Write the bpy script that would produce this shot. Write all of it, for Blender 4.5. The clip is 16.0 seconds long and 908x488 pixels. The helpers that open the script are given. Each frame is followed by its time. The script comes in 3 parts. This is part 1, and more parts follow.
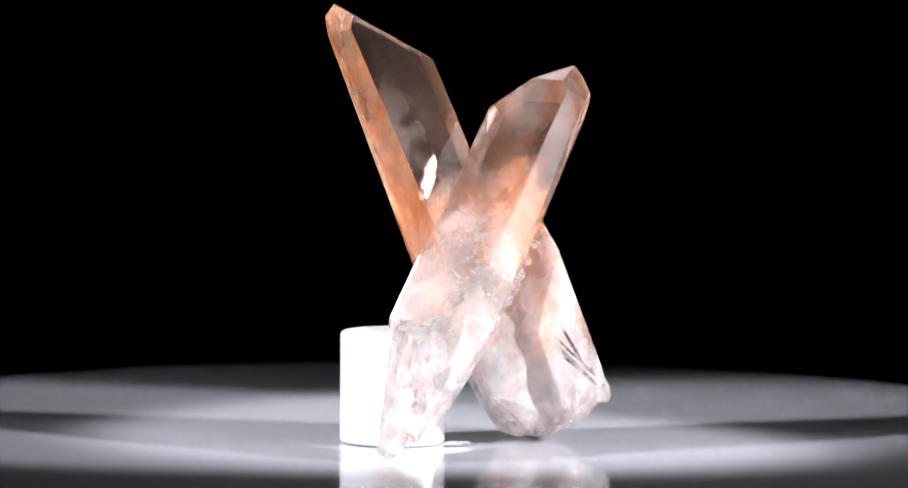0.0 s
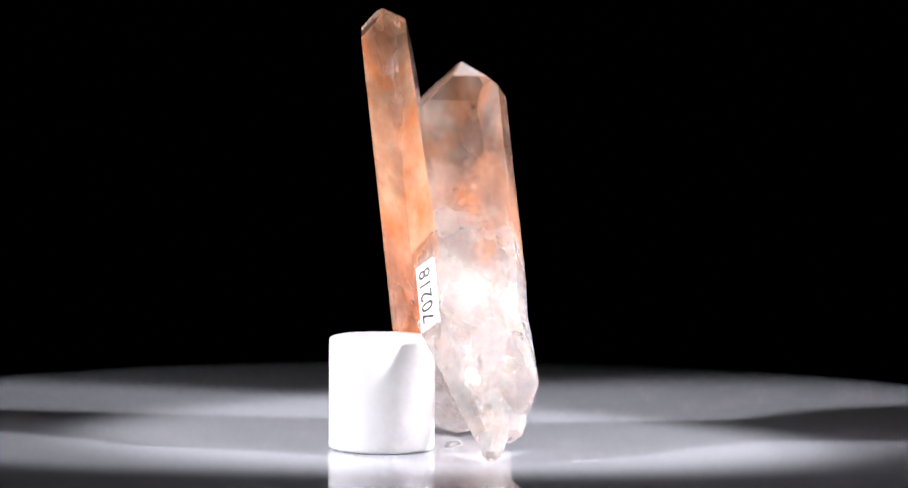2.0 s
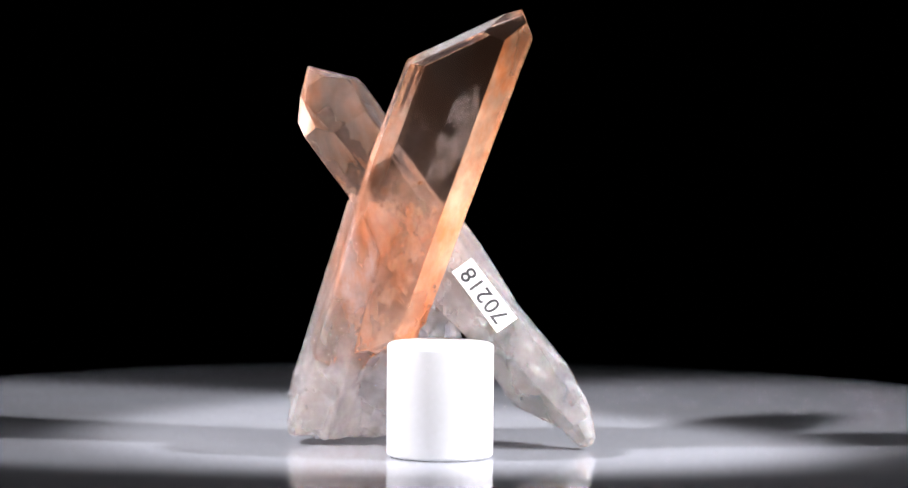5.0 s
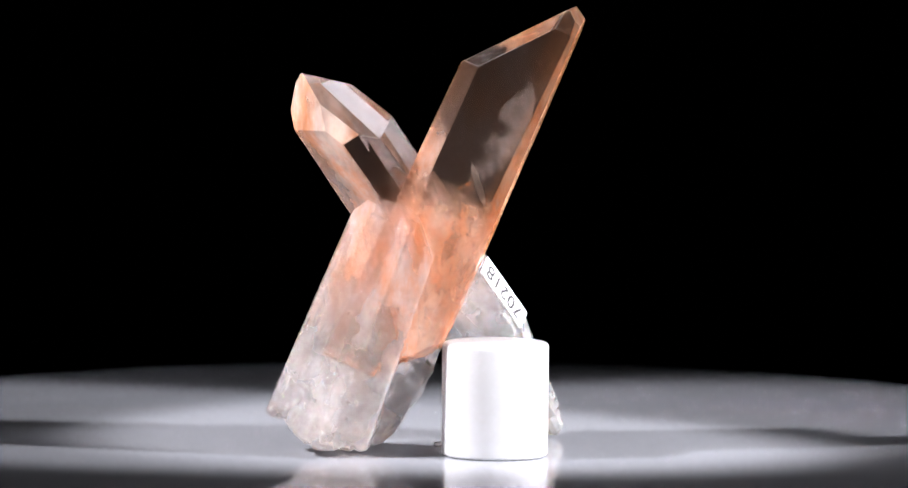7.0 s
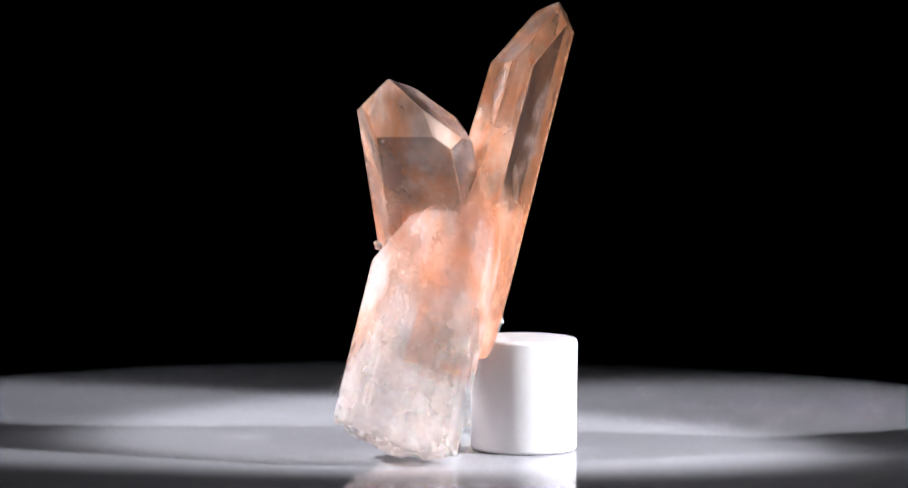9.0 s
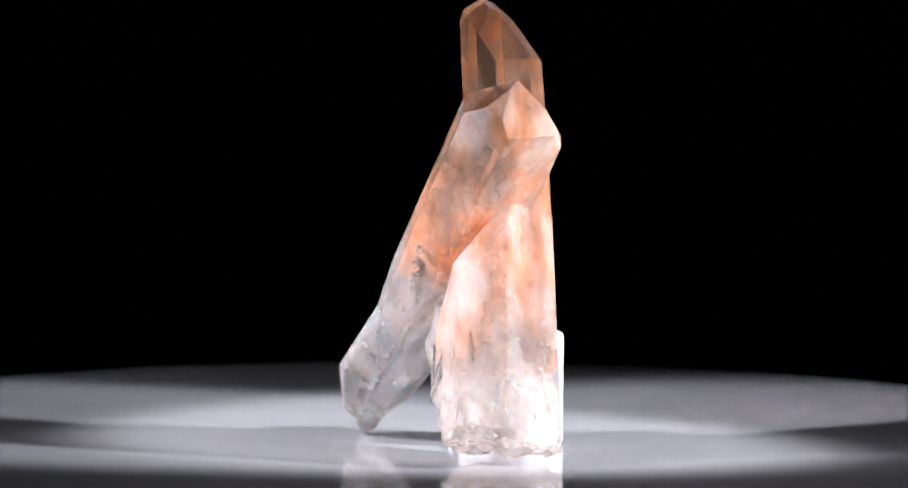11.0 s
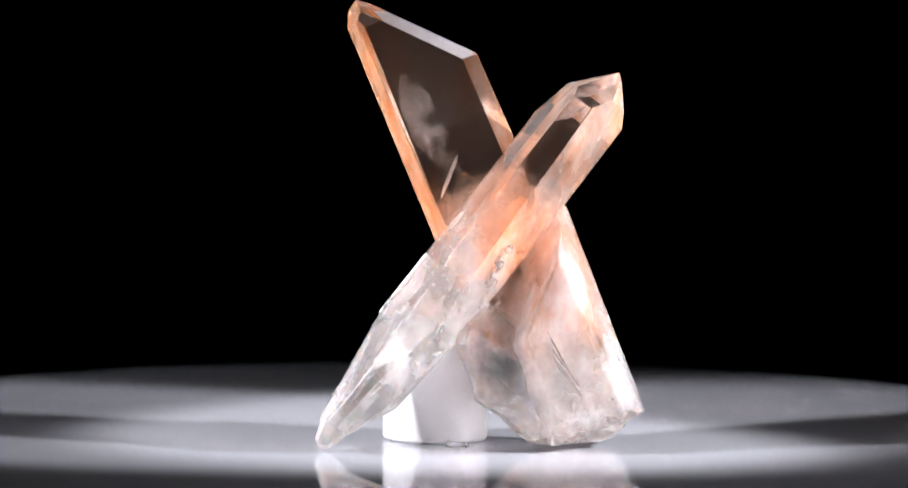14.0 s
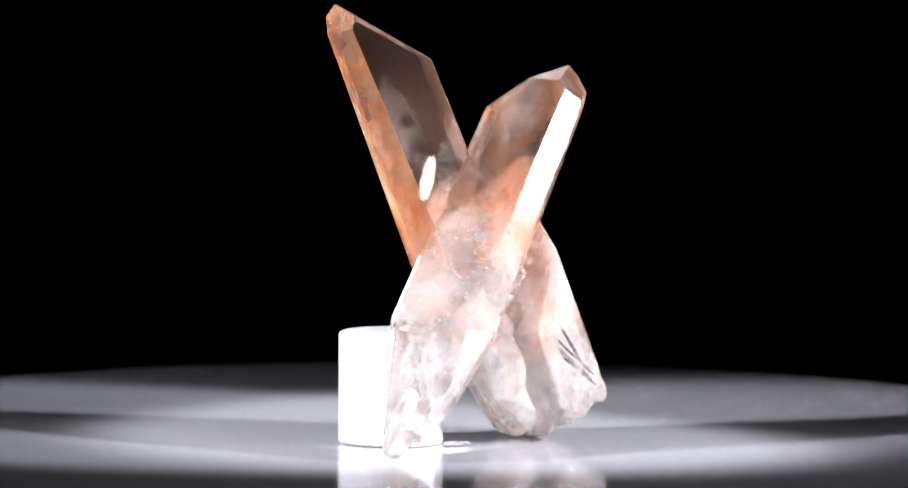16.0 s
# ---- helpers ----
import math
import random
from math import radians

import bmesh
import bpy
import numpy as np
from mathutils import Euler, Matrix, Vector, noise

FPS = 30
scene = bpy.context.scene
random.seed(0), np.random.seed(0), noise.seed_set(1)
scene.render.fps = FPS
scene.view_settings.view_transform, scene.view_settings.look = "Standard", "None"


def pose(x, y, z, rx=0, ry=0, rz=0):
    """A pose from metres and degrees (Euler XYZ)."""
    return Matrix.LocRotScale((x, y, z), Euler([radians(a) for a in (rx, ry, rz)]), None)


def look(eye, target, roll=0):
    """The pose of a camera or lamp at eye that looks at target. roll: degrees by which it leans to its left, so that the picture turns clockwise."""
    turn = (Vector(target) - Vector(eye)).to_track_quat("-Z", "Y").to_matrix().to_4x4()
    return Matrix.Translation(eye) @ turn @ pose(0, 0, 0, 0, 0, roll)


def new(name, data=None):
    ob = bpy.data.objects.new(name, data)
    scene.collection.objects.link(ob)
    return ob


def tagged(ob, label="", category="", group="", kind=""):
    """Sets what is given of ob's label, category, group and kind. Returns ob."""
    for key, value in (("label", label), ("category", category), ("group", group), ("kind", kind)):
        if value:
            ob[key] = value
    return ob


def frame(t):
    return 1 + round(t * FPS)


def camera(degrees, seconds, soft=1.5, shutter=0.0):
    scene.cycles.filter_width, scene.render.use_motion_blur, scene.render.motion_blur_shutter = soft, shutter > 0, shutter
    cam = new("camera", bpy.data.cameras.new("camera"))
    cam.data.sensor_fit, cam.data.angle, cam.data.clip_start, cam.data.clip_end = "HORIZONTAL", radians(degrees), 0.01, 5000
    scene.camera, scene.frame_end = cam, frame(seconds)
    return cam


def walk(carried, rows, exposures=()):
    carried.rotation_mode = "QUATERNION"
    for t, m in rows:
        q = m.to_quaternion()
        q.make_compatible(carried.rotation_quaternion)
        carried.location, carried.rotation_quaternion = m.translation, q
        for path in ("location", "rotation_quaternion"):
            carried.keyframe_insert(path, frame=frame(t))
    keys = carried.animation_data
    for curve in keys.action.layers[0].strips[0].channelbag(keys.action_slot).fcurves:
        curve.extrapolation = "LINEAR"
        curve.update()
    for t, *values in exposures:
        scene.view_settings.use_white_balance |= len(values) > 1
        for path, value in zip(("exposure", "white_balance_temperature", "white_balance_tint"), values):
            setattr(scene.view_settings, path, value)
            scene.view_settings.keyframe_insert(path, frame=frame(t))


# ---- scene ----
# ---------------------------------------------------------------- camera
# A long lens on a tripod, a metre away from a slowly turning table top.
CAM_EYE = (0.0, -0.98936, 0.12294)
cam = camera(9.0, 16.0, soft=1.6)
CAM_POSE = Matrix.Translation(CAM_EYE) @ pose(0, 0, 0, 90 - 5.066, 0, 0) @ pose(0, 0, 0, 0, 0, 0.4986)
walk(cam, [(0.0, CAM_POSE), (16.0, CAM_POSE)])
cam.data.dof.use_dof, cam.data.dof.focus_distance, cam.data.dof.aperture_fstop = True, 0.985, 19.0
PERIOD = 15.888          # seconds for one turn of the table

# ---------------------------------------------------------------- light
scene.view_settings.exposure = 0.28
world = bpy.data.worlds.new("studio_dark")
world.use_nodes = True
world.node_tree.nodes["Background"].inputs[0].default_value = (0.5, 0.55, 0.65, 1)
world.node_tree.nodes["Background"].inputs[1].default_value = 0.002
scene.world = world


def softbox_light(name, eye, target, sx, sy, watts, spread, color=(1, 1, 1)):
    data = bpy.data.lights.new(name, "AREA")
    data.shape, data.size, data.size_y = "RECTANGLE", sx, sy
    data.energy, data.spread, data.color = watts, radians(spread), color
    ob = new(name, data)
    ob.matrix_world = look(eye, target)
    return ob


def spot_light(name, eye, target, radius, watts, cone, blend, color=(1, 1, 1)):
    data = bpy.data.lights.new(name, "SPOT")
    data.shadow_soft_size, data.energy, data.color = radius, watts, color
    data.spot_size, data.spot_blend = radians(cone), blend
    ob = new(name, data)
    ob.matrix_world = look(eye, target)
    return ob


def around(azimuth, elevation, distance, about):
    """A place seen from about, with the azimuth counted from the camera's side towards +x."""
    a, e = radians(azimuth), radians(elevation)
    return Vector(about) + distance * Vector((math.sin(a) * math.cos(e), -math.cos(a) * math.cos(e), math.sin(e)))


AIM_RIGHT, AIM_LEFT = (-0.0324, 0.0194, 0.0), (0.0089, 0.0314, 0.0)
spot_light("spotlight_right", around(72.3, 26.2, 0.40, AIM_RIGHT), AIM_RIGHT, 0.008, 15.0, 17.2, 0.30, (0.97, 0.955, 1.0))
spot_light("spotlight_left", around(-64.7, 38.8, 0.35, AIM_LEFT), AIM_LEFT, 0.008, 9.6, 21.2, 0.50, (0.98, 0.955, 1.0))
TOPS = (0.0, 0.004, 0.060)
softbox_light("softbox_right", around(58.5, 28, 0.42, TOPS), TOPS, 0.140, 0.180, 0.0340, 22, (0.99, 0.965, 1.0))
softbox_light("softbox_right_low", around(68, 9, 0.42, TOPS), TOPS, 0.080, 0.070, 0.0011, 18, (0.98, 0.965, 1.0))
softbox_light("softbox_left_low", around(-67, 9, 0.42, TOPS), TOPS, 0.080, 0.070, 0.0008, 18, (0.98, 0.965, 1.0))
softbox_light("softbox_side", around(100, 50, 0.45, TOPS), TOPS, 0.022, 0.030, 0.0012, 16, (0.99, 0.97, 1.0))
softbox_light("softbox_left", around(-62, 33, 0.42, TOPS), TOPS, 0.060, 0.060, 0.0150, 17, (1.0, 0.965, 0.985))
softbox_light("back_light", around(180, 29, 0.62, (0, 0, 0.05)), (0, 0, 0.05), 0.24, 0.06, 0.006, 60, (0.93, 0.96, 1.0))


# ---------------------------------------------------------------- materials
def material(name):
    m = bpy.data.materials.new(name)
    m.use_nodes = True
    return m, m.node_tree.nodes, m.node_tree.links, m.node_tree.nodes["Principled BSDF"]


def mix_color(nodes, links, fac, a, b):
    n = nodes.new("ShaderNodeMix")
    n.data_type = "RGBA"
    for sock, val in ((n.inputs[0], fac), (n.inputs[6], a), (n.inputs[7], b)):
        if hasattr(val, "links"):
            links.new(val, sock)
        else:
            sock.default_value = val
    return n.outputs[2]


def maths(nodes, links, op, a, b=0.0, c=None):
    n = nodes.new("ShaderNodeMath")
    n.operation = op
    for sock, val in zip(n.inputs, (a, b, c)):
        if val is None:
            continue
        if hasattr(val, "links"):
            links.new(val, sock)
        else:
            sock.default_value = val
    return n.outputs[0]


def ramp(nodes, links, fac, lo, hi):
    n = nodes.new("ShaderNodeMapRange")
    n.interpolation_type = "SMOOTHSTEP"
    links.new(fac, n.inputs[0])
    n.inputs[1].default_value, n.inputs[2].default_value = lo, hi
    return n.outputs[0]


def noise_tex(nodes, links, scale, detail=4.0, rough=0.6, stretch=None):
    tc = nodes.new("ShaderNodeTexCoord")
    n = nodes.new("ShaderNodeTexNoise")
    n.inputs["Scale"].default_value, n.inputs["Detail"].default_value, n.inputs["Roughness"].default_value = scale, detail, rough
    if stretch:
        mp = nodes.new("ShaderNodeMapping")
        mp.inputs["Rotation"].default_value = stretch[0]
        mp.inputs["Scale"].default_value = stretch[1]
        links.new(tc.outputs["Object"], mp.inputs[0])
        links.new(mp.outputs[0], n.inputs["Vector"])
    else:
        links.new(tc.outputs["Object"], n.inputs["Vector"])
    return n.outputs["Fac"]


def bump(nodes, links, height, strength, dist, target):
    b = nodes.new("ShaderNodeBump")
    b.inputs["Strength"].default_value, b.inputs["Distance"].default_value = strength, dist
    links.new(height, b.inputs["Height"])
    links.new(b.outputs[0], target.inputs["Normal"])


def plain(name, color, rough, metal=0.0, vary=0.06, scale=300.0, relief=0.0):
    m, nodes, links, p = material(name)
    f = noise_tex(nodes, links, scale, 5)
    dark = tuple(c * (1 - vary) for c in color) + (1,)
    light = tuple(min(1, c * (1 + vary)) for c in color) + (1,)
    links.new(mix_color(nodes, links, f, dark, light), p.inputs["Base Color"])
    p.inputs["Metallic"].default_value = metal
    links.new(maths(nodes, links, "MULTIPLY_ADD", f, 0.12, rough - 0.06), p.inputs["Roughness"])
    if relief:
        bump(nodes, links, f, relief, 0.0002, p)
    return m


def along_axis(nodes, links, axis, origin):
    """How far a point lies along a crystal's axis, in metres, and the point itself seen from the origin."""
    tc = nodes.new("ShaderNodeTexCoord")
    sub = nodes.new("ShaderNodeVectorMath")
    sub.operation = "SUBTRACT"
    links.new(tc.outputs["Object"], sub.inputs[0])
    sub.inputs[1].default_value = origin
    dot = nodes.new("ShaderNodeVectorMath")
    dot.operation = "DOT_PRODUCT"
    links.new(sub.outputs[0], dot.inputs[0])
    dot.inputs[1].default_value = axis
    return dot.outputs["Value"], sub.outputs[0]


def mix_shader(nodes, links, fac, a, b):
    n = nodes.new("ShaderNodeMixShader")
    if hasattr(fac, "links"):
        links.new(fac, n.inputs[0])
    else:
        n.inputs[0].default_value = fac
    links.new(a, n.inputs[1])
    links.new(b, n.inputs[2])
    return n.outputs[0]


def stained(nodes, links, coat, gloss):
    """A thin rusty layer: half of the light passes through it, half comes back."""
    tone = ramp(nodes, links, noise_tex(nodes, links, 150, 6, 0.68, ((0.35, 0.35, 0.0), (1, 1, 0.4))), 0.3, 0.68)
    deep = (coat[0] * 0.95, coat[1] * 0.66, coat[2] * 0.46, 1)
    pale = (min(1, coat[0] * 1.02), min(1, coat[1] * 1.4), min(1, coat[2] * 1.9), 1)
    color = mix_color(nodes, links, tone, deep, pale)
    skin = nodes.new("ShaderNodeBsdfTranslucent")
    links.new(color, skin.inputs["Color"])
    face = nodes.new("ShaderNodeBsdfPrincipled")
    links.new(color, face.inputs["Base Color"])
    face.inputs["Roughness"].default_value = gloss
    face.inputs["IOR"].default_value = 1.545
    return mix_shader(nodes, links, 0.55, skin.outputs[0], face.outputs[0]), face


def quartz(name, axis, origin, clear_from, milk_to, tint, coat, coat_amount, milk_amount, relief=0.02, milk_lean=(0, 0, 0), lumpy=0.0, gloss=0.09, tip_film=0.07):
    """Clear quartz with a rusty film in its middle and a milky lower end. axis and origin are the crystal's own;
    clear_from and milk_to are places along the axis in metres."""
    m, nodes, links, p = material(name)
    out = nodes["Material Output"]
    along, offset = along_axis(nodes, links, axis, origin)
    big = noise_tex(nodes, links, 75, 4, 0.6)
    fine = noise_tex(nodes, links, 260, 5, 0.6, ((0.35, 0.35, 0.0), (1, 1, 0.35)))
    wob = maths(nodes, links, "MULTIPLY_ADD", maths(nodes, links, "SUBTRACT", big, 0.5), 0.030, along)
    not_tip = maths(nodes, links, "SUBTRACT", 1.0, ramp(nodes, links, wob, clear_from - 0.003, clear_from + 0.003))
    lean = nodes.new("ShaderNodeVectorMath")
    lean.operation = "DOT_PRODUCT"
    links.new(offset, lean.inputs[0])
    lean.inputs[1].default_value = milk_lean
    milky = maths(nodes, links, "SUBTRACT", 1.0, ramp(nodes, links, maths(nodes, links, "ADD", wob, lean.outputs["Value"]), milk_to - 0.004, milk_to + 0.004))
    patch = ramp(nodes, links, maths(nodes, links, "MULTIPLY_ADD", fine, 0.25, big), 0.45, 0.85)
    streak = ramp(nodes, links, noise_tex(nodes, links, 95, 4, 0.55, ((0.35, 0.35, 0.0), (1, 1, 0.5))), 0.32, 0.72)
    film = maths(nodes, links, "MULTIPLY_ADD", streak, 0.85, 0.15)
    film = maths(nodes, links, "MULTIPLY", maths(nodes, links, "MULTIPLY", film, not_tip), coat_amount)
    film = maths(nodes, links, "ADD", film, tip_film)
    cloud = noise_tex(nodes, links, 100, 5, 0.6, ((0.5, 0.4, 0.0), (1, 1, 0.75)))
    milk = maths(nodes, links, "MULTIPLY", milky, maths(nodes, links, "MULTIPLY_ADD", ramp(nodes, links, cloud, 0.36, 0.66), 0.70, 0.30))
    milk = maths(nodes, links, "MULTIPLY", milk, milk_amount)
    # clear body: most light is bent, some goes straight on
    p.inputs["Transmission Weight"].default_value = 1.0
    p.inputs["IOR"].default_value = 1.545
    links.new(maths(nodes, links, "MULTIPLY_ADD", patch, 0.03, 0.006), p.inputs["Roughness"])
    body_color = mix_color(nodes, links, maths(nodes, links, "MULTIPLY", maths(nodes, links, "SUBTRACT", 1.0, milky), big), (0.985, 0.965, 0.96, 1), tint)
    links.new(body_color, p.inputs["Base Color"])
    striae = noise_tex(nodes, links, 160, 3, 0.6, ((0.3, 0.5, 0.2), (1, 1, 7)))
    swell = noise_tex(nodes, links, 210, 1, 0.5)
    height = maths(nodes, links, "MULTIPLY_ADD", fine, 0.4, maths(nodes, links, "MULTIPLY", striae, 0.35))
    bump(nodes, links, maths(nodes, links, "MULTIPLY_ADD", swell, lumpy, height), relief, 0.0004, p)
    straight = nodes.new("ShaderNodeBsdfTransparent")
    links.new(body_color, straight.inputs["Color"])
    shell = mix_shader(nodes, links, maths(nodes, links, "MULTIPLY_ADD", not_tip, 0.28, 0.08), p.outputs[0], straight.outputs[0])
    # rusty film and milk
    film_shader, face = stained(nodes, links, coat, gloss)
    normal = p.inputs["Normal"].links[0].from_socket
    links.new(normal, face.inputs["Normal"])
    coated = mix_shader(nodes, links, maths(nodes, links, "MULTIPLY", film, maths(nodes, links, "SUBTRACT", 1.0, milky)), shell, film_shader)
    body = nodes.new("ShaderNodeBsdfPrincipled")
    body.inputs["Base Color"].default_value = (0.98, 0.87, 0.84, 1)
    body.inputs["Subsurface Weight"].default_value = 1.0
    body.inputs["Subsurface Radius"].default_value = (1.0, 0.85, 0.75)
    body.inputs["Subsurface Scale"].default_value = 0.0035
    body.inputs["Roughness"].default_value = 0.1
    links.new(normal, body.inputs["Normal"])
    links.new(mix_shader(nodes, links, milk, coated, body.outputs[0]), out.inputs["Surface"])
    return m


def phantom(name, axis, origin, clear_from, milk_to, coat, cover, milk_cover, milk_lean=(0, 0, 0)):
    """The rusty and milky clouds in the depth of a crystal: a torn layer that lets light through."""
    m, nodes, links, p = material(name)
    out = nodes["Material Output"]
    nodes.remove(p)
    along, offset = along_axis(nodes, links, axis, origin)
    big = noise_tex(nodes, links, 110, 5, 0.62)
    wisp = noise_tex(nodes, links, 130, 5, 0.6, ((0.4, 0.3, 0.0), (1, 1, 0.55)))
    wob = maths(nodes, links, "MULTIPLY_ADD", maths(nodes, links, "SUBTRACT", big, 0.5), 0.022, along)
    below = maths(nodes, links, "SUBTRACT", 1.0, ramp(nodes, links, wob, clear_from - 0.0012, clear_from + 0.0012))
    lean = nodes.new("ShaderNodeVectorMath")
    lean.operation = "DOT_PRODUCT"
    links.new(offset, lean.inputs[0])
    lean.inputs[1].default_value = milk_lean
    white = maths(nodes, links, "SUBTRACT", 1.0, ramp(nodes, links, maths(nodes, links, "ADD", wob, lean.outputs["Value"]), milk_to - 0.003, milk_to + 0.003))
    torn = ramp(nodes, links, maths(nodes, links, "MULTIPLY_ADD", wisp, 0.7, maths(nodes, links, "MULTIPLY", big, 0.3)), 0.38, 0.66)
    layer, face = stained(nodes, links, coat, 0.35)
    milk_face = nodes.new("ShaderNodeBsdfDiffuse")
    milk_face.inputs["Color"].default_value = (0.93, 0.84, 0.81, 1)
    milk_skin = nodes.new("ShaderNodeBsdfTranslucent")
    milk_skin.inputs["Color"].default_value = (0.93, 0.80, 0.75, 1)
    milk = mix_shader(nodes, links, 0.5, milk_face.outputs[0], milk_skin.outputs[0])
    kind = mix_shader(nodes, links, white, layer, milk)
    clear = nodes.new("ShaderNodeBsdfTransparent")
    amount = maths(nodes, links, "MULTIPLY_ADD", white, milk_cover - cover, cover)
    amount = maths(nodes, links, "MULTIPLY", maths(nodes, links, "MULTIPLY", amount, below), maths(nodes, links, "MULTIPLY_ADD", torn, 0.9, 0.1))
    links.new(mix_shader(nodes, links, amount, clear.outputs[0], kind), out.inputs["Surface"])
    return m


WHITE_PLASTIC = plain("white_plastic", (0.55, 0.55, 0.565), 0.32, vary=0.02)
DISC = plain("white_gloss_acrylic", (0.36, 0.373, 0.41), 0.08, vary=0.03, scale=40)
_gloss = DISC.node_tree.nodes["Principled BSDF"].inputs["Roughness"]
DISC.node_tree.links.remove(_gloss.links[0])
_gloss.default_value = 0.02
BLACK_CLOTH = plain("black_cloth", (0.010, 0.009, 0.011), 0.9, scale=900, relief=0.3)
BACKDROP_CLOTH = plain("backdrop_cloth", (0.045, 0.038, 0.042), 0.9, scale=900, relief=0.3)
DARK_TABLE = plain("dark_table_top", (0.012, 0.012, 0.013), 0.7)
DARK_METAL = plain("dark_metal", (0.03, 0.03, 0.032), 0.5, 0.6)
PAPER = plain("white_paper", (0.85, 0.85, 0.84), 0.7, vary=0.03, scale=900, relief=0.1)
INK = plain("black_ink", (0.015, 0.015, 0.016), 0.6)


# ---------------------------------------------------------------- building helpers
def mesh_of(name, bm, mat, smooth=False):
    me = bpy.data.meshes.new(name)
    bm.normal_update()
    bm.to_mesh(me)
    bm.free()
    me.materials.append(mat)
    for poly in me.polygons:
        poly.use_smooth = smooth
    return me


def part(name, bm, mat, parent, label="", smooth=False):
    ob = new(name, mesh_of(name, bm, mat, smooth))
    ob.parent = parent
    if label:
        tagged(ob, label)
    return ob


def lathe(profile, n=96):
    """A turned body from (radius, height) pairs, from the bottom axis to the top axis."""
    bm = bmesh.new()
    rings = []
    for r, z in profile:
        if r < 1e-7:
            rings.append([bm.verts.new((0, 0, z))])
        else:
            rings.append([bm.verts.new((r * math.cos(2 * math.pi * i / n), r * math.sin(2 * math.pi * i / n), z)) for i in range(n)])
    for a, b in zip(rings, rings[1:]):
        for i in range(n):
            j = (i + 1) % n
            quad = [a[i % len(a)], a[j % len(a)], b[j % len(b)], b[i % len(b)]]
            seen = []
            for v in quad:
                if v not in seen:
                    seen.append(v)
            if len(seen) > 2:
                bm.faces.new(seen)
    return bm


def rounded(r, z0, z1, e, steps=5):
    prof = [(0, z0)]
    for i in range(steps + 1):
        a = math.pi / 2 * i / steps
        prof.append((r - e + e * math.sin(a), z0 + e - e * math.cos(a)))
    for i in range(steps + 1):
        a = math.pi / 2 * i / steps
        prof.append((r - e + e * math.cos(a), z1 - e + e * math.sin(a)))
    return prof + [(0, z1)]


def box_bm(x0, y0, z0, x1, y1, z1, bevel=0.0):
    bm = bmesh.new()
    bmesh.ops.create_cube(bm, size=1.0)
    for v in bm.verts:
        v.co = ((x0 + x1) / 2 + v.co.x * (x1 - x0), (y0 + y1) / 2 + v.co.y * (y1 - y0), (z0 + z1) / 2 + v.co.z * (z1 - z0))
    if bevel:
        bmesh.ops.bevel(bm, geom=bm.edges[:], offset=bevel, segments=2, affect="EDGES", profile=0.5)
    return bm


def frame_of(axis, side):
    """The turn whose z is the crystal's long axis and whose x points to its first prism face."""
    z = Vector(axis).normalized()
    x = (Vector(side) - Vector(side).dot(z) * z).normalized()
    return Matrix((x, z.cross(x), z)).transposed()


TIP_SLOPE = radians(51.8)    # between the long axis and the normal of a tip face


def quartz_planes(turn, prism, taper, tips):
    """Outward normals and distances, in mm, of six prism and six tip faces."""
    planes = []
    for i in range(6):
        a, tp = math.pi / 3 * i, radians(taper[i])
        planes.append((turn @ Vector((math.cos(a) * math.cos(tp), math.sin(a) * math.cos(tp), math.sin(tp))), prism[i]))
    for i in range(6):
        a = math.pi / 3 * i
        if tips[i] is not None:
            planes.append((turn @ Vector((math.cos(a) * math.sin(TIP_SLOPE), math.sin(a) * math.sin(TIP_SLOPE), math.cos(TIP_SLOPE))), tips[i]))
    return planes


def cut_solid(origin, planes, size=130):
    """A convex body, in mm about origin, cut out of a block by the planes (normal, distance from origin)."""
    bm = bmesh.new()
    bmesh.ops.create_cube(bm, size=size)
    for no, d in planes:
        no = no.normalized()
        geom = bm.verts[:] + bm.edges[:] + bm.faces[:]
        cut = bmesh.ops.bisect_plane(bm, geom=geom, dist=1e-5, plane_co=no * d, plane_no=no, clear_outer=True)
        edges = [e for e in cut["geom_cut"] if isinstance(e, bmesh.types.BMEdge)]
        if len(edges) > 2:
            bmesh.ops.contextual_create(bm, geom=edges)
        bmesh.ops.remove_doubles(bm, verts=bm.verts[:], dist=1e-4)
    for v in bm.verts:
        v.co = (v.co + Vector(origin)) * 0.001
    bmesh.ops.recalc_face_normals(bm, faces=bm.faces[:])
    return bm


def worn(bm, width=0.00012):
    sharp = [e for e in bm.edges if e.is_manifold and e.calc_face_angle(0) > 0.15]
    bmesh.ops.bevel(bm, geom=sharp, offset=width, segments=2, affect="EDGES", profile=0.5, clamp_overlap=True)
    return bm


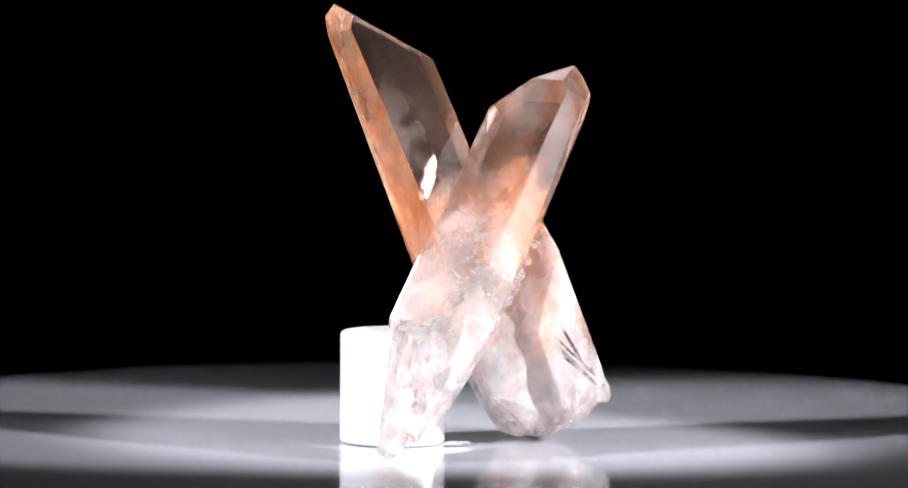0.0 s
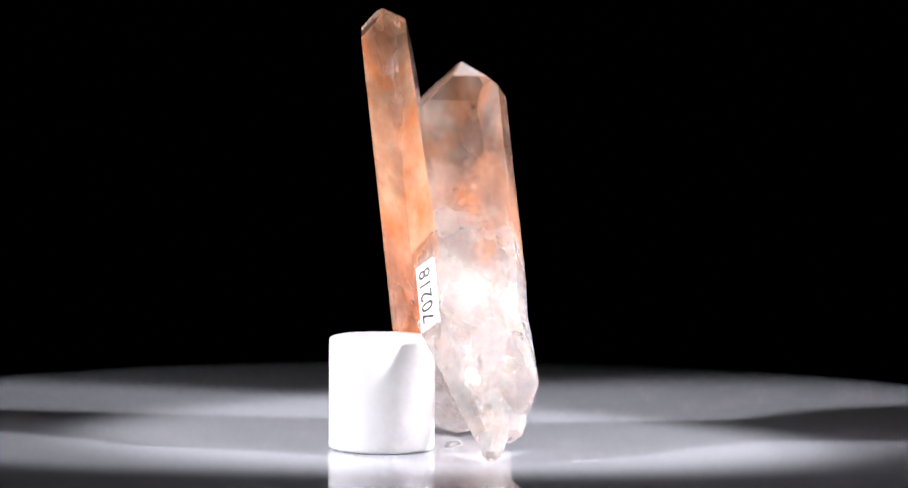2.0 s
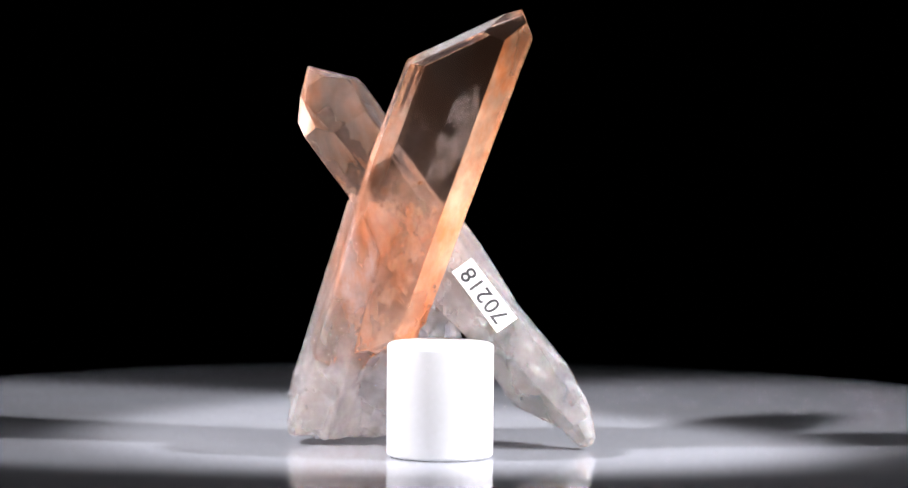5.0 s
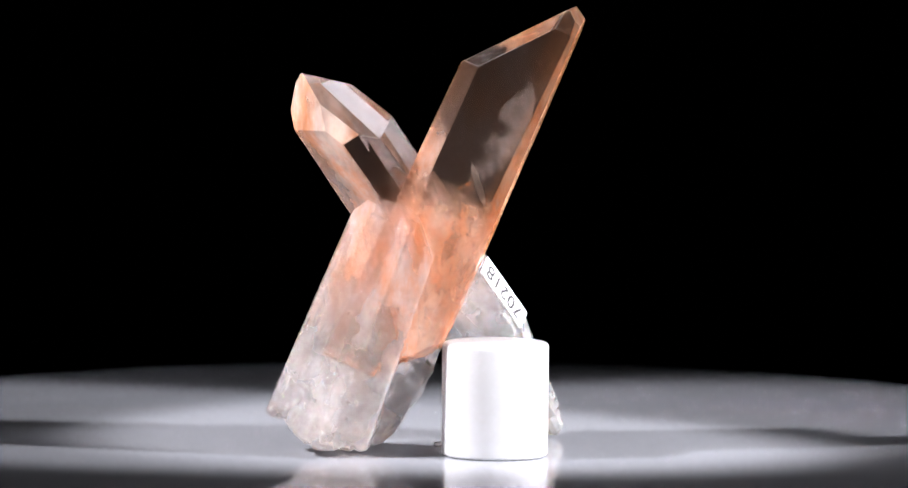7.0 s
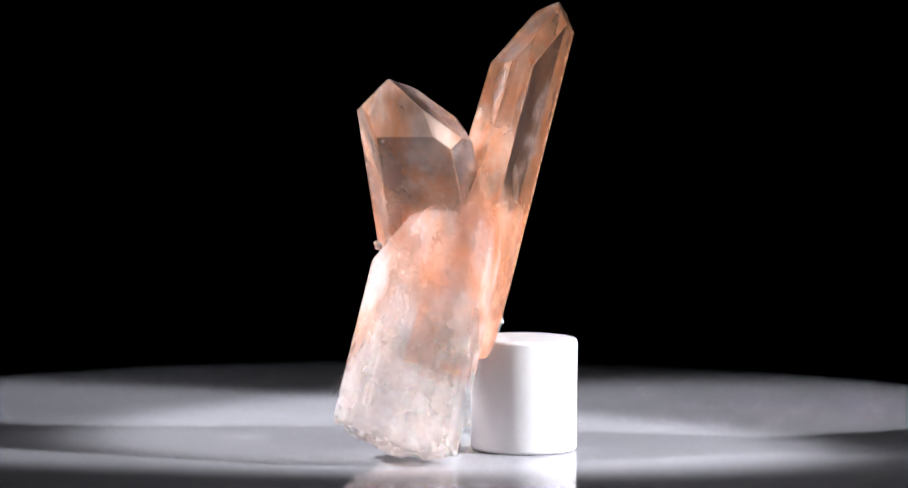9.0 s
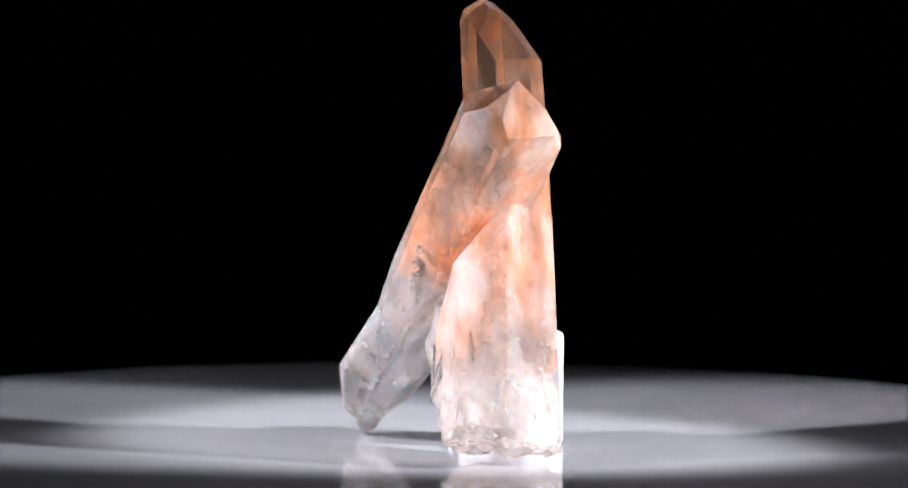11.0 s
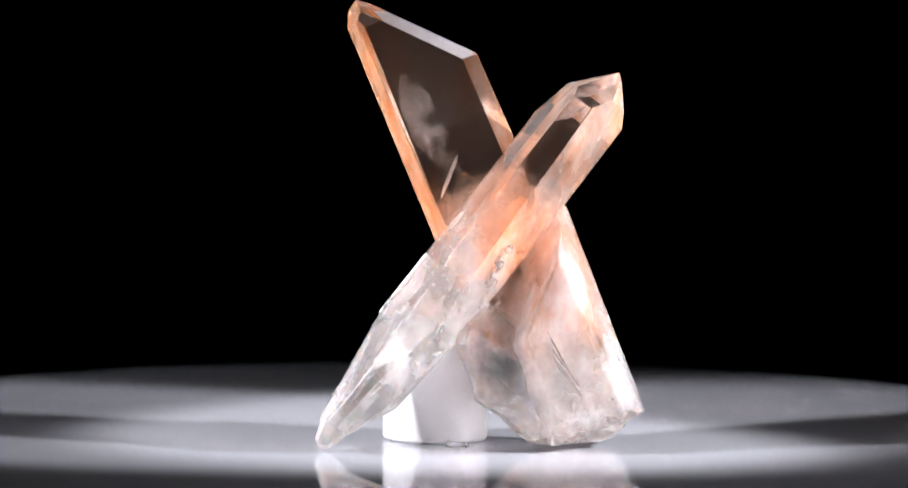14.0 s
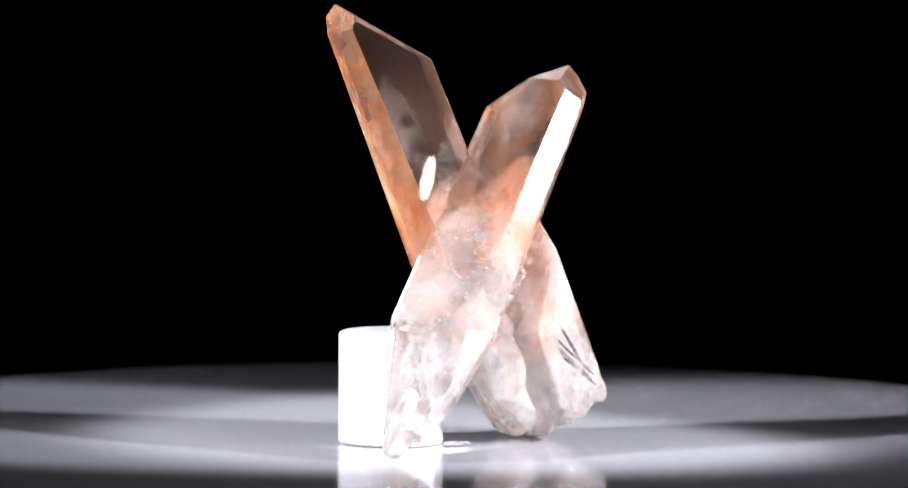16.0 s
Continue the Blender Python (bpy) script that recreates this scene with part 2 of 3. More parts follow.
def broken(bm, no, level, reach, amount, seed):
    """Chips the end of a solid that lies past a plane: no . p > level - reach, all in mm."""
    no = Vector(no).normalized()
    off = Vector((seed, -seed, seed * 0.7))
    weight = lambda co: min(1.0, max(0.0, (no.dot(co) * 1000 - level + reach) / reach))
    bmesh.ops.triangulate(bm, faces=bm.faces[:])
    for _ in range(5):
        long_edges = [e for e in bm.edges if e.calc_length() > 0.0011 and max(weight(v.co) for v in e.verts) > 0]
        if not long_edges:
            break
        bmesh.ops.subdivide_edges(bm, edges=long_edges, cuts=1)
        bmesh.ops.triangulate(bm, faces=bm.faces[:])
    moved = []
    for v in bm.verts:
        w = weight(v.co)
        if w > 0:
            q = v.co * 1000
            d = noise.noise(q * 0.22 + off) * 1.3 + (0.45 - noise.voronoi(q * 0.35 + off)[0][0]) * 1.4
            moved.append((v, v.co - no * (abs(d) * amount * w * 0.001) + Vector((noise.noise(q * 0.4 + off), noise.noise(q * 0.4 - off), 0)) * (0.35 * amount * w * 0.001)))
    for v, co in moved:
        v.co = co
        v.co.z = max(v.co.z, 0.00025)
    return bm


def lump(balls, rough=0.7, fine=0.25, seed=0.0, levels=2, flat=None):
    """Broken quartz: the hull of some balls (x, y, z, r in mm), split finely and chipped by noise. flat: lowest z."""
    bm = bmesh.new()
    for x, y, z, r in balls:
        bmesh.ops.create_icosphere(bm, subdivisions=2, radius=r, matrix=Matrix.Translation((x, y, z)))
    hull = bmesh.ops.convex_hull(bm, input=bm.verts[:])
    bmesh.ops.delete(bm, geom=[v for v in bm.verts if not v.link_faces], context="VERTS")
    inner = [f for f in bm.faces if f not in set(g for g in hull["geom"] if isinstance(g, bmesh.types.BMFace))]
    bmesh.ops.delete(bm, geom=inner, context="FACES")
    bmesh.ops.delete(bm, geom=[v for v in bm.verts if not v.link_faces], context="VERTS")
    bmesh.ops.triangulate(bm, faces=bm.faces[:])
    for _ in range(6):
        long_edges = [e for e in bm.edges if e.calc_length() > 0.75]
        if not long_edges:
            break
        bmesh.ops.subdivide_edges(bm, edges=long_edges, cuts=1)
        bmesh.ops.triangulate(bm, faces=bm.faces[:])
    bm.normal_update()
    off = Vector((seed, seed * 1.7, -seed))
    moves = []
    for v in bm.verts:
        q = v.co * 0.16 + off
        d = noise.noise(q) * rough * 1.6 + (0.5 - noise.voronoi(v.co * 0.3 + off)[0][0]) * rough + noise.noise(v.co * 0.9 + off) * fine
        moves.append(v.co + v.normal * (d - rough * 0.2))
    for v, co in zip(bm.verts, moves):
        v.co = co
        if flat is not None and v.co.z < flat:
            v.co.z = flat + (v.co.z - flat) * 0.05
    for v in bm.verts:
        v.co *= 0.001
    bmesh.ops.recalc_face_normals(bm, faces=bm.faces[:])
    return bm


# ---------------------------------------------------------------- the dark studio
def studio():
    floor = part("floor", box_bm(-2.0, -2.0, -0.84, 2.0, 2.0, -0.80), BLACK_CLOTH, None)
    tagged(floor, "dark studio floor", "floor", kind="structure")
    ceiling = part("ceiling", box_bm(-2.0, -2.0, 1.60, 2.0, 2.0, 1.64), BLACK_CLOTH, None)
    tagged(ceiling, "black studio ceiling", "ceiling", kind="structure")
    for name, b in (("wall_north", (-2.04, 2.0, -0.84, 2.04, 2.04, 1.64)), ("wall_south", (-2.04, -2.04, -0.84, 2.04, -2.0, 1.64)),
                    ("wall_east", (2.0, -2.0, -0.84, 2.04, 2.0, 1.64)), ("wall_west", (-2.04, -2.0, -0.84, -2.0, 2.0, 1.64))):
        tagged(part(name, box_bm(*b), BLACK_CLOTH, None), "black wall of the dark studio", "wall", kind="structure")
    cloth = part("backdrop", box_bm(-1.2, 0.80, -0.80, 1.2, 0.81, 1.4), BACKDROP_CLOTH, None)
    tagged(cloth, "black cloth backdrop behind the turntable", "backdrop", kind="structure")
    table = new("table")
    tagged(table, "dark studio table under the turntable", "table")
    part("tabletop", box_bm(-0.5, -0.3, -0.085, 0.5, 0.4, -0.055, 0.003), DARK_TABLE, table)
    for x in (-0.46, 0.46):
        for y in (-0.26, 0.36):
            part("leg", box_bm(x - 0.02, y - 0.02, -0.80, x + 0.02, y + 0.02, -0.085, 0.002), DARK_TABLE, table)


studio()


# ---------------------------------------------------------------- the turntable
def make_turntable():
    turntable = new("turntable")
    tagged(turntable, "photo turntable with a white glossy acrylic disc", "turntable")
    part("housing", lathe(rounded(0.09, -0.055, -0.012, 0.004)), DARK_METAL, turntable, "dark round housing", smooth=True)
    top = part("disc", lathe(rounded(0.133, -0.010, 0.0, 0.0012), 192), DISC, turntable, "white glossy acrylic disc")
    part("spindle", lathe(rounded(0.02, -0.012, -0.0098, 0.0004), 48), DARK_METAL, top)
    return top


disc = make_turntable()


# ---------------------------------------------------------------- the white stand
def make_stand():
    stand = part("cylinder_stand", lathe(rounded(0.0091, 0.0, 0.0194, 0.0007), 96), WHITE_PLASTIC, None, smooth=True)
    for v in stand.data.vertices:
        v.co.x += -0.01045
        v.co.y += 0.00683
    tagged(stand, "matt white plastic cylinder stand beside the crystals", "stand")
    return stand


stand = make_stand()


# ---------------------------------------------------------------- the crystals
A_AXIS, A_SIDE, A_ORIGIN = (-0.3496, -0.2064, 0.9139), (0.8952, 0.2143, 0.3909), (-11.0, 2.0, 50.0)
B_AXIS, B_SIDE, B_ORIGIN = (0.3605, 0.4954, 0.7903), (0.9316, -0.1484, -0.3319), (13.0, 11.0, 47.0)
C_AXIS, C_SIDE, C_ORIGIN = (-0.2749, -0.2019, 0.9400), (0.9190, 0.2323, 0.3187), (12.0, 11.0, 24.0)
mm = lambda v: tuple(x * 0.001 for x in v)
PEACH, ROSE = (0.94, 0.54, 0.35, 1), (0.94, 0.66, 0.50, 1)
QUARTZ_A = quartz("half_clear_quartz", A_AXIS, mm(A_ORIGIN), -0.009, -0.050, (0.98, 0.84, 0.75, 1), PEACH, 0.40, 0.3, 0.06, tip_film=0.025)
QUARTZ_A_RUST = quartz("rusty_quartz", A_AXIS, mm(A_ORIGIN), 0.06, -0.050, (0.97, 0.70, 0.52, 1), (0.94, 0.42, 0.20, 1), 0.90, 0.3, tip_film=0.20)
QUARTZ_A_SIDE = quartz("faintly_rusty_quartz", A_AXIS, mm(A_ORIGIN), 0.002, -0.050, (0.97, 0.78, 0.64, 1), PEACH, 0.50, 0.3, 0.04, tip_film=0.10)
QUARTZ_B = quartz("clear_tipped_quartz", B_AXIS, mm(B_ORIGIN), -0.003, -0.022, (0.98, 0.85, 0.77, 1), PEACH, 0.34, 0.19, 0.02, (0.8, 0.15, 0), 0.5, tip_film=0.025)
QUARTZ_B_PEACH = quartz("peach_tipped_quartz", B_AXIS, mm(B_ORIGIN), 0.06, -0.022, (0.97, 0.78, 0.66, 1), PEACH, 0.75, 0.19, 0.02, (0.8, 0.15, 0), 0.5, tip_film=0.10)
QUARTZ_C = quartz("rose_quartz", C_AXIS, mm(C_ORIGIN), 0.05, -0.004, (0.98, 0.86, 0.78, 1), ROSE, 0.42, 0.24, 0.02, (0.5, -0.2, 0), 0.7)
PHANTOM_A = phantom("rusty_phantom", A_AXIS, mm(A_ORIGIN), -0.010, -0.036, (0.92, 0.59, 0.38, 1), 0.64, 0.6)
PHANTOM_B = phantom("waist_phantom", B_AXIS, mm(B_ORIGIN), -0.004, -0.024, (0.92, 0.56, 0.37, 1), 0.52, 0.32, (0.8, 0.15, 0))
PHANTOM_C = phantom("rose_phantom", C_AXIS, mm(C_ORIGIN), 0.05, -0.004, (0.92, 0.62, 0.44, 1), 0.60, 0.38, (0.3, -0.2, 0))
QUARTZ_MILK = quartz("milky_quartz", (0, 0, 1), (0, 0, 0), 0.9, 0.5, (0.99, 0.97, 0.96, 1), ROSE, 0.3, 0.24, 0.06, lumpy=1.0)
QUARTZ_CRUMB = quartz("clear_crumb_quartz", (0, 0, 1), (0, 0, 0), 0.9, 0.5, (0.98, 0.93, 0.90, 1), ROSE, 0.1, 0.12, 0.05, lumpy=1.0)


def veil_material(name, color, cover, gloss):
    """A healed crack in the depth of a crystal: a torn film, part mirror and part haze."""
    m, nodes, links, p = material(name)
    out = nodes["Material Output"]
    p.inputs["Base Color"].default_value = color
    p.inputs["Roughness"].default_value = gloss
    p.inputs["Specular IOR Level"].default_value = 1.0
    haze = nodes.new("ShaderNodeBsdfTranslucent")
    haze.inputs["Color"].default_value = color
    inner = nodes.new("ShaderNodeMixShader")
    inner.inputs[0].default_value = 0.5
    links.new(p.outputs[0], inner.inputs[1])
    links.new(haze.outputs[0], inner.inputs[2])
    clear = nodes.new("ShaderNodeBsdfTransparent")
    top = nodes.new("ShaderNodeMixShader")
    f = noise_tex(nodes, links, 900, 6, 0.75)
    g = noise_tex(nodes, links, 170, 2, 0.5)
    links.new(maths(nodes, links, "MULTIPLY", ramp(nodes, links, maths(nodes, links, "MULTIPLY_ADD", f, 0.5, g), 0.62, 0.92), cover), top.inputs[0])
    links.new(clear.outputs[0], top.inputs[1])
    links.new(inner.outputs[0], top.inputs[2])
    links.new(top.outputs[0], out.inputs["Surface"])
    return m


VEIL = veil_material("white_veil", (0.9, 0.88, 0.87, 1), 0.24, 0.12)
VEIL_RUST = veil_material("rusty_veil", (0.90, 0.42, 0.18, 1), 0.7, 0.2)
CRACK = veil_material("dark_crack", (0.10, 0.09, 0.09, 1), 0.95, 0.05)
SHARD = veil_material("glinting_shard", (0.93, 0.92, 0.92, 1), 0.75, 0.04)
FRACTURE, _n, _l, _p = material("mirror_fracture")
_p.inputs["Base Color"].default_value, _p.inputs["Metallic"].default_value, _p.inputs["Roughness"].default_value = (0.8, 0.8, 0.82, 1), 0.6, 0.12


def sheet(centre, along, across, length, width, crumple, seed, slices=14):
    """A thin crumpled sheet in mm, with its length along one way and its width along another."""
    u = Vector(along).normalized()
    v = Vector(across)
    v = (v - v.dot(u) * u).normalized()
    w = u.cross(v)
    bm = bmesh.new()
    rows = []
    rnd = random.Random(seed)
    ragged = [1 + 0.35 * (rnd.random() - 0.5) for _ in range(slices + 1)]
    for i in range(slices + 1):
        a = i / slices - 0.5
        taper = (1 - (2 * a) ** 4) * ragged[i]
        row = []
        for k in range(9):
            b = (k / 8 - 0.5) * max(0.15, taper)
            q = Vector((a * length * 0.25, b * width * 0.35, seed * 3.7))
            d = noise.noise(q) * crumple + noise.noise(q * 2.7) * crumple * 0.4
            row.append(bm.verts.new((Vector(centre) + u * a * length + v * b * width + w * d) * 0.001))
        rows.append(row)
    for r0, r1 in zip(rows, rows[1:]):
        for k in range(8):
            bm.faces.new((r0[k], r0[k + 1], r1[k + 1], r1[k]))
    return bm


def fused(bodies):
    """One closed mesh out of overlapping (bmesh, material) bodies, each keeping its material."""
    obs = []
    for bm, mat in bodies:
        ob = new("body_source", mesh_of("body_source", bm, mat))
        obs.append(ob)
    main = obs[0]
    for other in obs[1:]:
        mod = main.modifiers.new("union", "BOOLEAN")
        mod.operation, mod.solver, mod.object, mod.material_mode = "UNION", "EXACT", other, "TRANSFER"
    bpy.context.view_layer.update()
    me = bpy.data.meshes.new_from_object(main.evaluated_get(bpy.context.evaluated_depsgraph_get()))
    for ob in obs:
        bpy.data.objects.remove(ob)
    me.name = "crystal"
    return me


def fused_part(name, bodies, parent, label):
    ob = new(name, fused(bodies))
    ob.parent = parent
    return tagged(ob, label)


# the crossing crystal's six corners across its axis, in mm, and how they shift and shrink on the way down
B_SECTION = ((5.57, 0.67), (-6.76, 7.79), (-11.09, 5.30), (-11.09, -2.38), (1.22, -9.49), (5.57, -6.97))
B_STATIONS = ((-16.0, 1.5, -2.0, 0.40, 0.40), (-34.0, -0.03, -0.56, 1.03, 0.82), (-48.0, 4.5, -2.4, 0.30, 0.77), (-57.0, 0.8, -2.7, 0.40, 0.40))
B_AXIS_DOWN = (-0.3605, -0.4954, -0.7903)


def tapered_prism(origin, turn, section, stations):
    """The hull of one six-cornered section set at several stations (place along the axis, shift x, y, scale x, y), in mm."""
    cx, cy = sum(p[0] for p in section) / 6, sum(p[1] for p in section) / 6
    bm = bmesh.new()
    for along, dx, dy, kx, ky in stations:
        for x, y in section:
            bm.verts.new((Vector(origin) + turn @ Vector((cx + dx + (x - cx) * kx, cy + dy + (y - cy) * ky, along))) * 0.001)
    bmesh.ops.convex_hull(bm, input=bm.verts[:])
    bmesh.ops.delete(bm, geom=[v for v in bm.verts if not v.link_faces], context="VERTS")
    bmesh.ops.dissolve_limit(bm, angle_limit=0.03, verts=bm.verts[:], edges=bm.edges[:])
    bmesh.ops.recalc_face_normals(bm, faces=bm.faces[:])
    return bm


def shrunk(planes, sides, tip=0.0):
    """The same faces, moved inwards: the first six are the prism's."""
    return [(no, d - (sides if i < 6 else tip)) for i, (no, d) in enumerate(planes)]


def make_cluster():
    cluster = new("crystal_cluster")
    tagged(cluster, "two crossing orange and clear quartz crystals with milky white feet", "mineral specimen")
    ta, tb, tc = frame_of(A_AXIS, A_SIDE), frame_of(B_AXIS, B_SIDE), frame_of(C_AXIS, C_SIDE)
    pa = quartz_planes(ta, (13.99, 15.05, 4.51, 2.17, 2.41, 4.10), (1.25, 0.13, 0.05, 0.71, -0.06, 1.87),
                       (18.2, 19.48, 18.15, 20.0, 17.18, 18.8))
    pc = quartz_planes(tc, (8.43, 7.96, 11.63, 9.0, 9.0, 8.20), (4.38, -1.62, -2.73, 0, 0, 1.92), (15.43, None, 20.87, None, 5.34, None))
    flush = pc[1][0].normalized()
    pa.append((flush, 7.91 + flush.dot(Vector(C_ORIGIN) - Vector(A_ORIGIN))))
    tall = part("crystal", broken(worn(cut_solid(A_ORIGIN, pa + [(Vector((-0.367, -0.144, -0.919)), 24.7), (Vector(A_AXIS) * -1, 43.0)])), (-0.367, -0.144, -0.919), 24.7 + Vector((-0.367, -0.144, -0.919)).dot(Vector(A_ORIGIN)), 7.0, 1.6, 4.4), QUARTZ_A, cluster, "tall slender orange-rust quartz crystal with a slanting tip")
    tall.data.materials.append(QUARTZ_A_RUST)
    tall.data.materials.append(QUARTZ_A_SIDE)
    for poly in tall.data.polygons:
        broad = abs(poly.normal.dot(pa[5][0]))
        if poly.normal.dot(Vector((-0.766, -0.643, 0))) > 0.45:
            poly.material_index = 1
        elif broad < 0.75 and poly.normal.z < 0.45:
            poly.material_index = 2
    pb = quartz_planes(tb, (5.22, 3.47, 9.57, 10.78, 7.62, 9.01), (1.26, -0.36, 1.99, 1.1, -0.05, -0.66),
                       (13.78, 11.1, 13.78, 13.14, 14.92, 15.0))
    # the prism draws in a little on its way to the foot
    end_b = []
    for i in (1, 2, 4, 5):
        no, d = pb[i]
        lean_no = (no - Vector(B_AXIS) * (0.15 if i < 3 else 0.07)).normalized()
        end_b.append((lean_no, lean_no.dot(no * d - Vector(B_AXIS) * 21.0)))
    foot = broken(worn(tapered_prism(B_ORIGIN, tb, B_SECTION, B_STATIONS), 0.0002), B_AXIS_DOWN, 40.0, 14.0, 0.45, 3.1)
    crossing = fused_part("crystal", [(worn(cut_solid(B_ORIGIN, pb + end_b + [(Vector((-0.61, 0.758, -0.232)), 9.6), (Vector(B_AXIS) * -1, 34.0)])), QUARTZ_B),
                           (foot, QUARTZ_B),
                           (lump([(-7.6, -17.2, 8.9, 3.4), (-9.2, -19.4, 5.4, 2.9), (-10.7, -20.1, 2.3, 2.2)], 0.28, 0.08, seed=3.1, flat=0.05), QUARTZ_B)],
               cluster, "quartz crystal with a clear tip, orange waist and milky pointed foot")
    crossing.data.materials.append(QUARTZ_B_PEACH)
    for poly in crossing.data.polygons:
        up = (poly.center * 1000 - Vector(B_ORIGIN)).dot(Vector(B_AXIS))
        if up > -8 and poly.normal.dot(Vector((0.60, 0.75, 0.28))) > 0.35 and poly.normal.dot(Vector(B_AXIS)) > -0.2:
            poly.material_index = len(crossing.data.materials) - 1
    pc += [(Vector((7.3, 0.8, -14.2)), 22.5), (Vector((0, 0, -1)), 23.0)]
    fused_part("crystal", [(broken(worn(cut_solid(C_ORIGIN, pc), 0.0011), (0.35, 0.0, -0.94), 3.5, 9.0, 1.5, 7.7), QUARTZ_C),
                           (lump([(4.5, -1.3, 18.5, 2.1), (10.3, 9.1, 10.9, 4.7), (11.6, 10.2, 5.8, 5.4), (6.7, -0.6, 9.2, 0.6), (17.7, 18.0, 5.6, 4.6), (2.0, 10.0, 15.5, 2.3), (5.0, 0.6, 24.4, 2.4)], 0.4, 0.08, flat=0.1), QUARTZ_MILK)], cluster, "stout pale pink quartz crystal on a rough milky broken base")
    # catalogue label on a prism face of the crossing crystal
    no = pb[3][0].normalized()
    tr, br = Vector((-5.7, -0.7, 33.0)), Vector((-10.1, -7.1, 22.9))
    u = (tr - br)
    u = (u - u.dot(no) * no).normalized()
    w = no.cross(u)
    centre = (tr + br) / 2 + w * 2.0
    centre = centre - no * ((centre - Vector(B_ORIGIN)).dot(no) - 10.85)
    m = Matrix((u, w, no)).transposed().to_4x4()
    m.translation = centre * 0.001
    label = part("label", box_bm(-0.0065, -0.0022, -0.0003, 0.0065, 0.0022, 0.00012, 0.00004), PAPER, cluster, "white paper catalogue label with black digits")
    label.matrix_local = m
    for k, char in enumerate("70218"):
        cu = bpy.data.curves.new("digit", "FONT")
        cu.body, cu.size, cu.align_x, cu.align_y, cu.extrude = char, 0.0041, "CENTER", "CENTER", 0.00001
        cu.offset = 0.00006
        tmp = new("digit_source", cu)
        bpy.context.view_layer.update()
        me = bpy.data.meshes.new_from_object(tmp.evaluated_get(bpy.context.evaluated_depsgraph_get()))
        bpy.data.objects.remove(tmp)
        me.materials.clear()
        me.materials.append(INK)
        digit = new("digit", me)
        digit.parent = label
        digit.matrix_local = pose((k - 2) * 0.0022, 0, 0.00016)
    # rusty and milky clouds in the depth
    low_a = [(Vector((-0.367, -0.144, -0.919)), 23.4), (Vector(A_AXIS) * -1, 41.5)]
    for inset in (0.9, 1.9):
        part("phantom", cut_solid(A_ORIGIN, shrunk(pa, inset, 1.5) + low_a), PHANTOM_A, cluster, "mottled orange phantom inside the tall crystal")
    low_b = [(Vector((-0.61, 0.758, -0.232)), 8.6), (Vector(B_AXIS) * -1, 32.0)]
    for inset in (1.0, 2.2):
        part("phantom", cut_solid(B_ORIGIN, shrunk(pb, inset, 1.5) + low_b), PHANTOM_B, cluster, "orange and white phantom inside the crossing crystal")
    for inset in (1.2, 3.0):
        part("phantom", cut_solid(C_ORIGIN, shrunk(pc, inset, inset)), PHANTOM_C, cluster, "pale orange and milky phantom inside the stout crystal")
    # flaws in the depth of the crystals
    part("fracture", sheet((-4.6, 3.6, 46.4), (0.15, 0.35, 0.92), (0.8, -0.45, 0.1), 8.0, 2.6, 0.05, 1), FRACTURE, cluster, "bright flat inner fracture")
    for c, al, ac, ln, wd, cr, sd in (((-6.2, -9.5, 19.5), B_AXIS, (0.3, -0.8, 0.4), 7.0, 2.2, 0.7, 31), ((-4.5, -8.0, 22.0), (0.6, 0.2, 0.7), (0.7, 0.6, -0.3), 5.0, 2.0, 0.8, 32),
                                      ((-8.0, -12.5, 13.5), (0.2, 0.7, 0.6), (0.9, -0.3, 0.1), 4.5, 2.0, 0.8, 33), ((8.0, 5.5, 14.0), (0.5, 0.4, 0.7), (0.8, -0.5, 0.1), 6.0, 1.8, 0.8, 34),
                                      ((11.5, 8.5, 10.5), (0.7, 0.2, 0.6), (0.2, 0.9, -0.2), 6.5, 1.8, 0.9, 35), ((5.5, 5.0, 23.0), (0.1, 0.3, 0.9), (0.8, 0.5, 0.0), 5.5, 1.8, 0.7, 36)):
        part("fracture", sheet(c, al, ac, ln, wd, cr, sd), SHARD, cluster, "glinting ragged inner fracture")
    for c, al, ac, ln, wd, cr, sd in (((-11.0, 3.5, 56.0), A_AXIS, (0.7, 0.7, 0.3), 17, 5.5, 1.6, 2), ((-7.5, 5.0, 50.0), A_AXIS, (0.9, 0.3, 0.4), 13, 5.0, 1.8, 3),
                                      ((-2.0, 8.5, 38.0), A_AXIS, (0.5, 0.9, 0.3), 12, 6.0, 1.8, 4), ((4.5, 4.5, 33.0), (0.2, 0.3, 0.9), (0.9, -0.2, 0), 10, 6.5, 1.6, 5),
                                      ((7.0, 7.0, 27.0), (0.3, 0.2, 0.9), (0.4, 0.9, 0), 11, 6.0, 1.8, 6), ((3.0, 0.0, 31.0), B_AXIS, (0.9, -0.3, 0), 15, 5.0, 1.3, 7),
                                      ((-3.5, -8.0, 17.5), B_AXIS, (0.8, 0.5, -0.3), 12, 6.0, 1.6, 8), ((9.5, 11.0, 12.0), (0, 0, 1), (0.9, 0.4, 0), 12, 7.0, 1.8, 9)):
        part("veil", sheet(c, al, ac, ln, wd, cr, sd), VEIL, cluster, "hazy white inner veil")
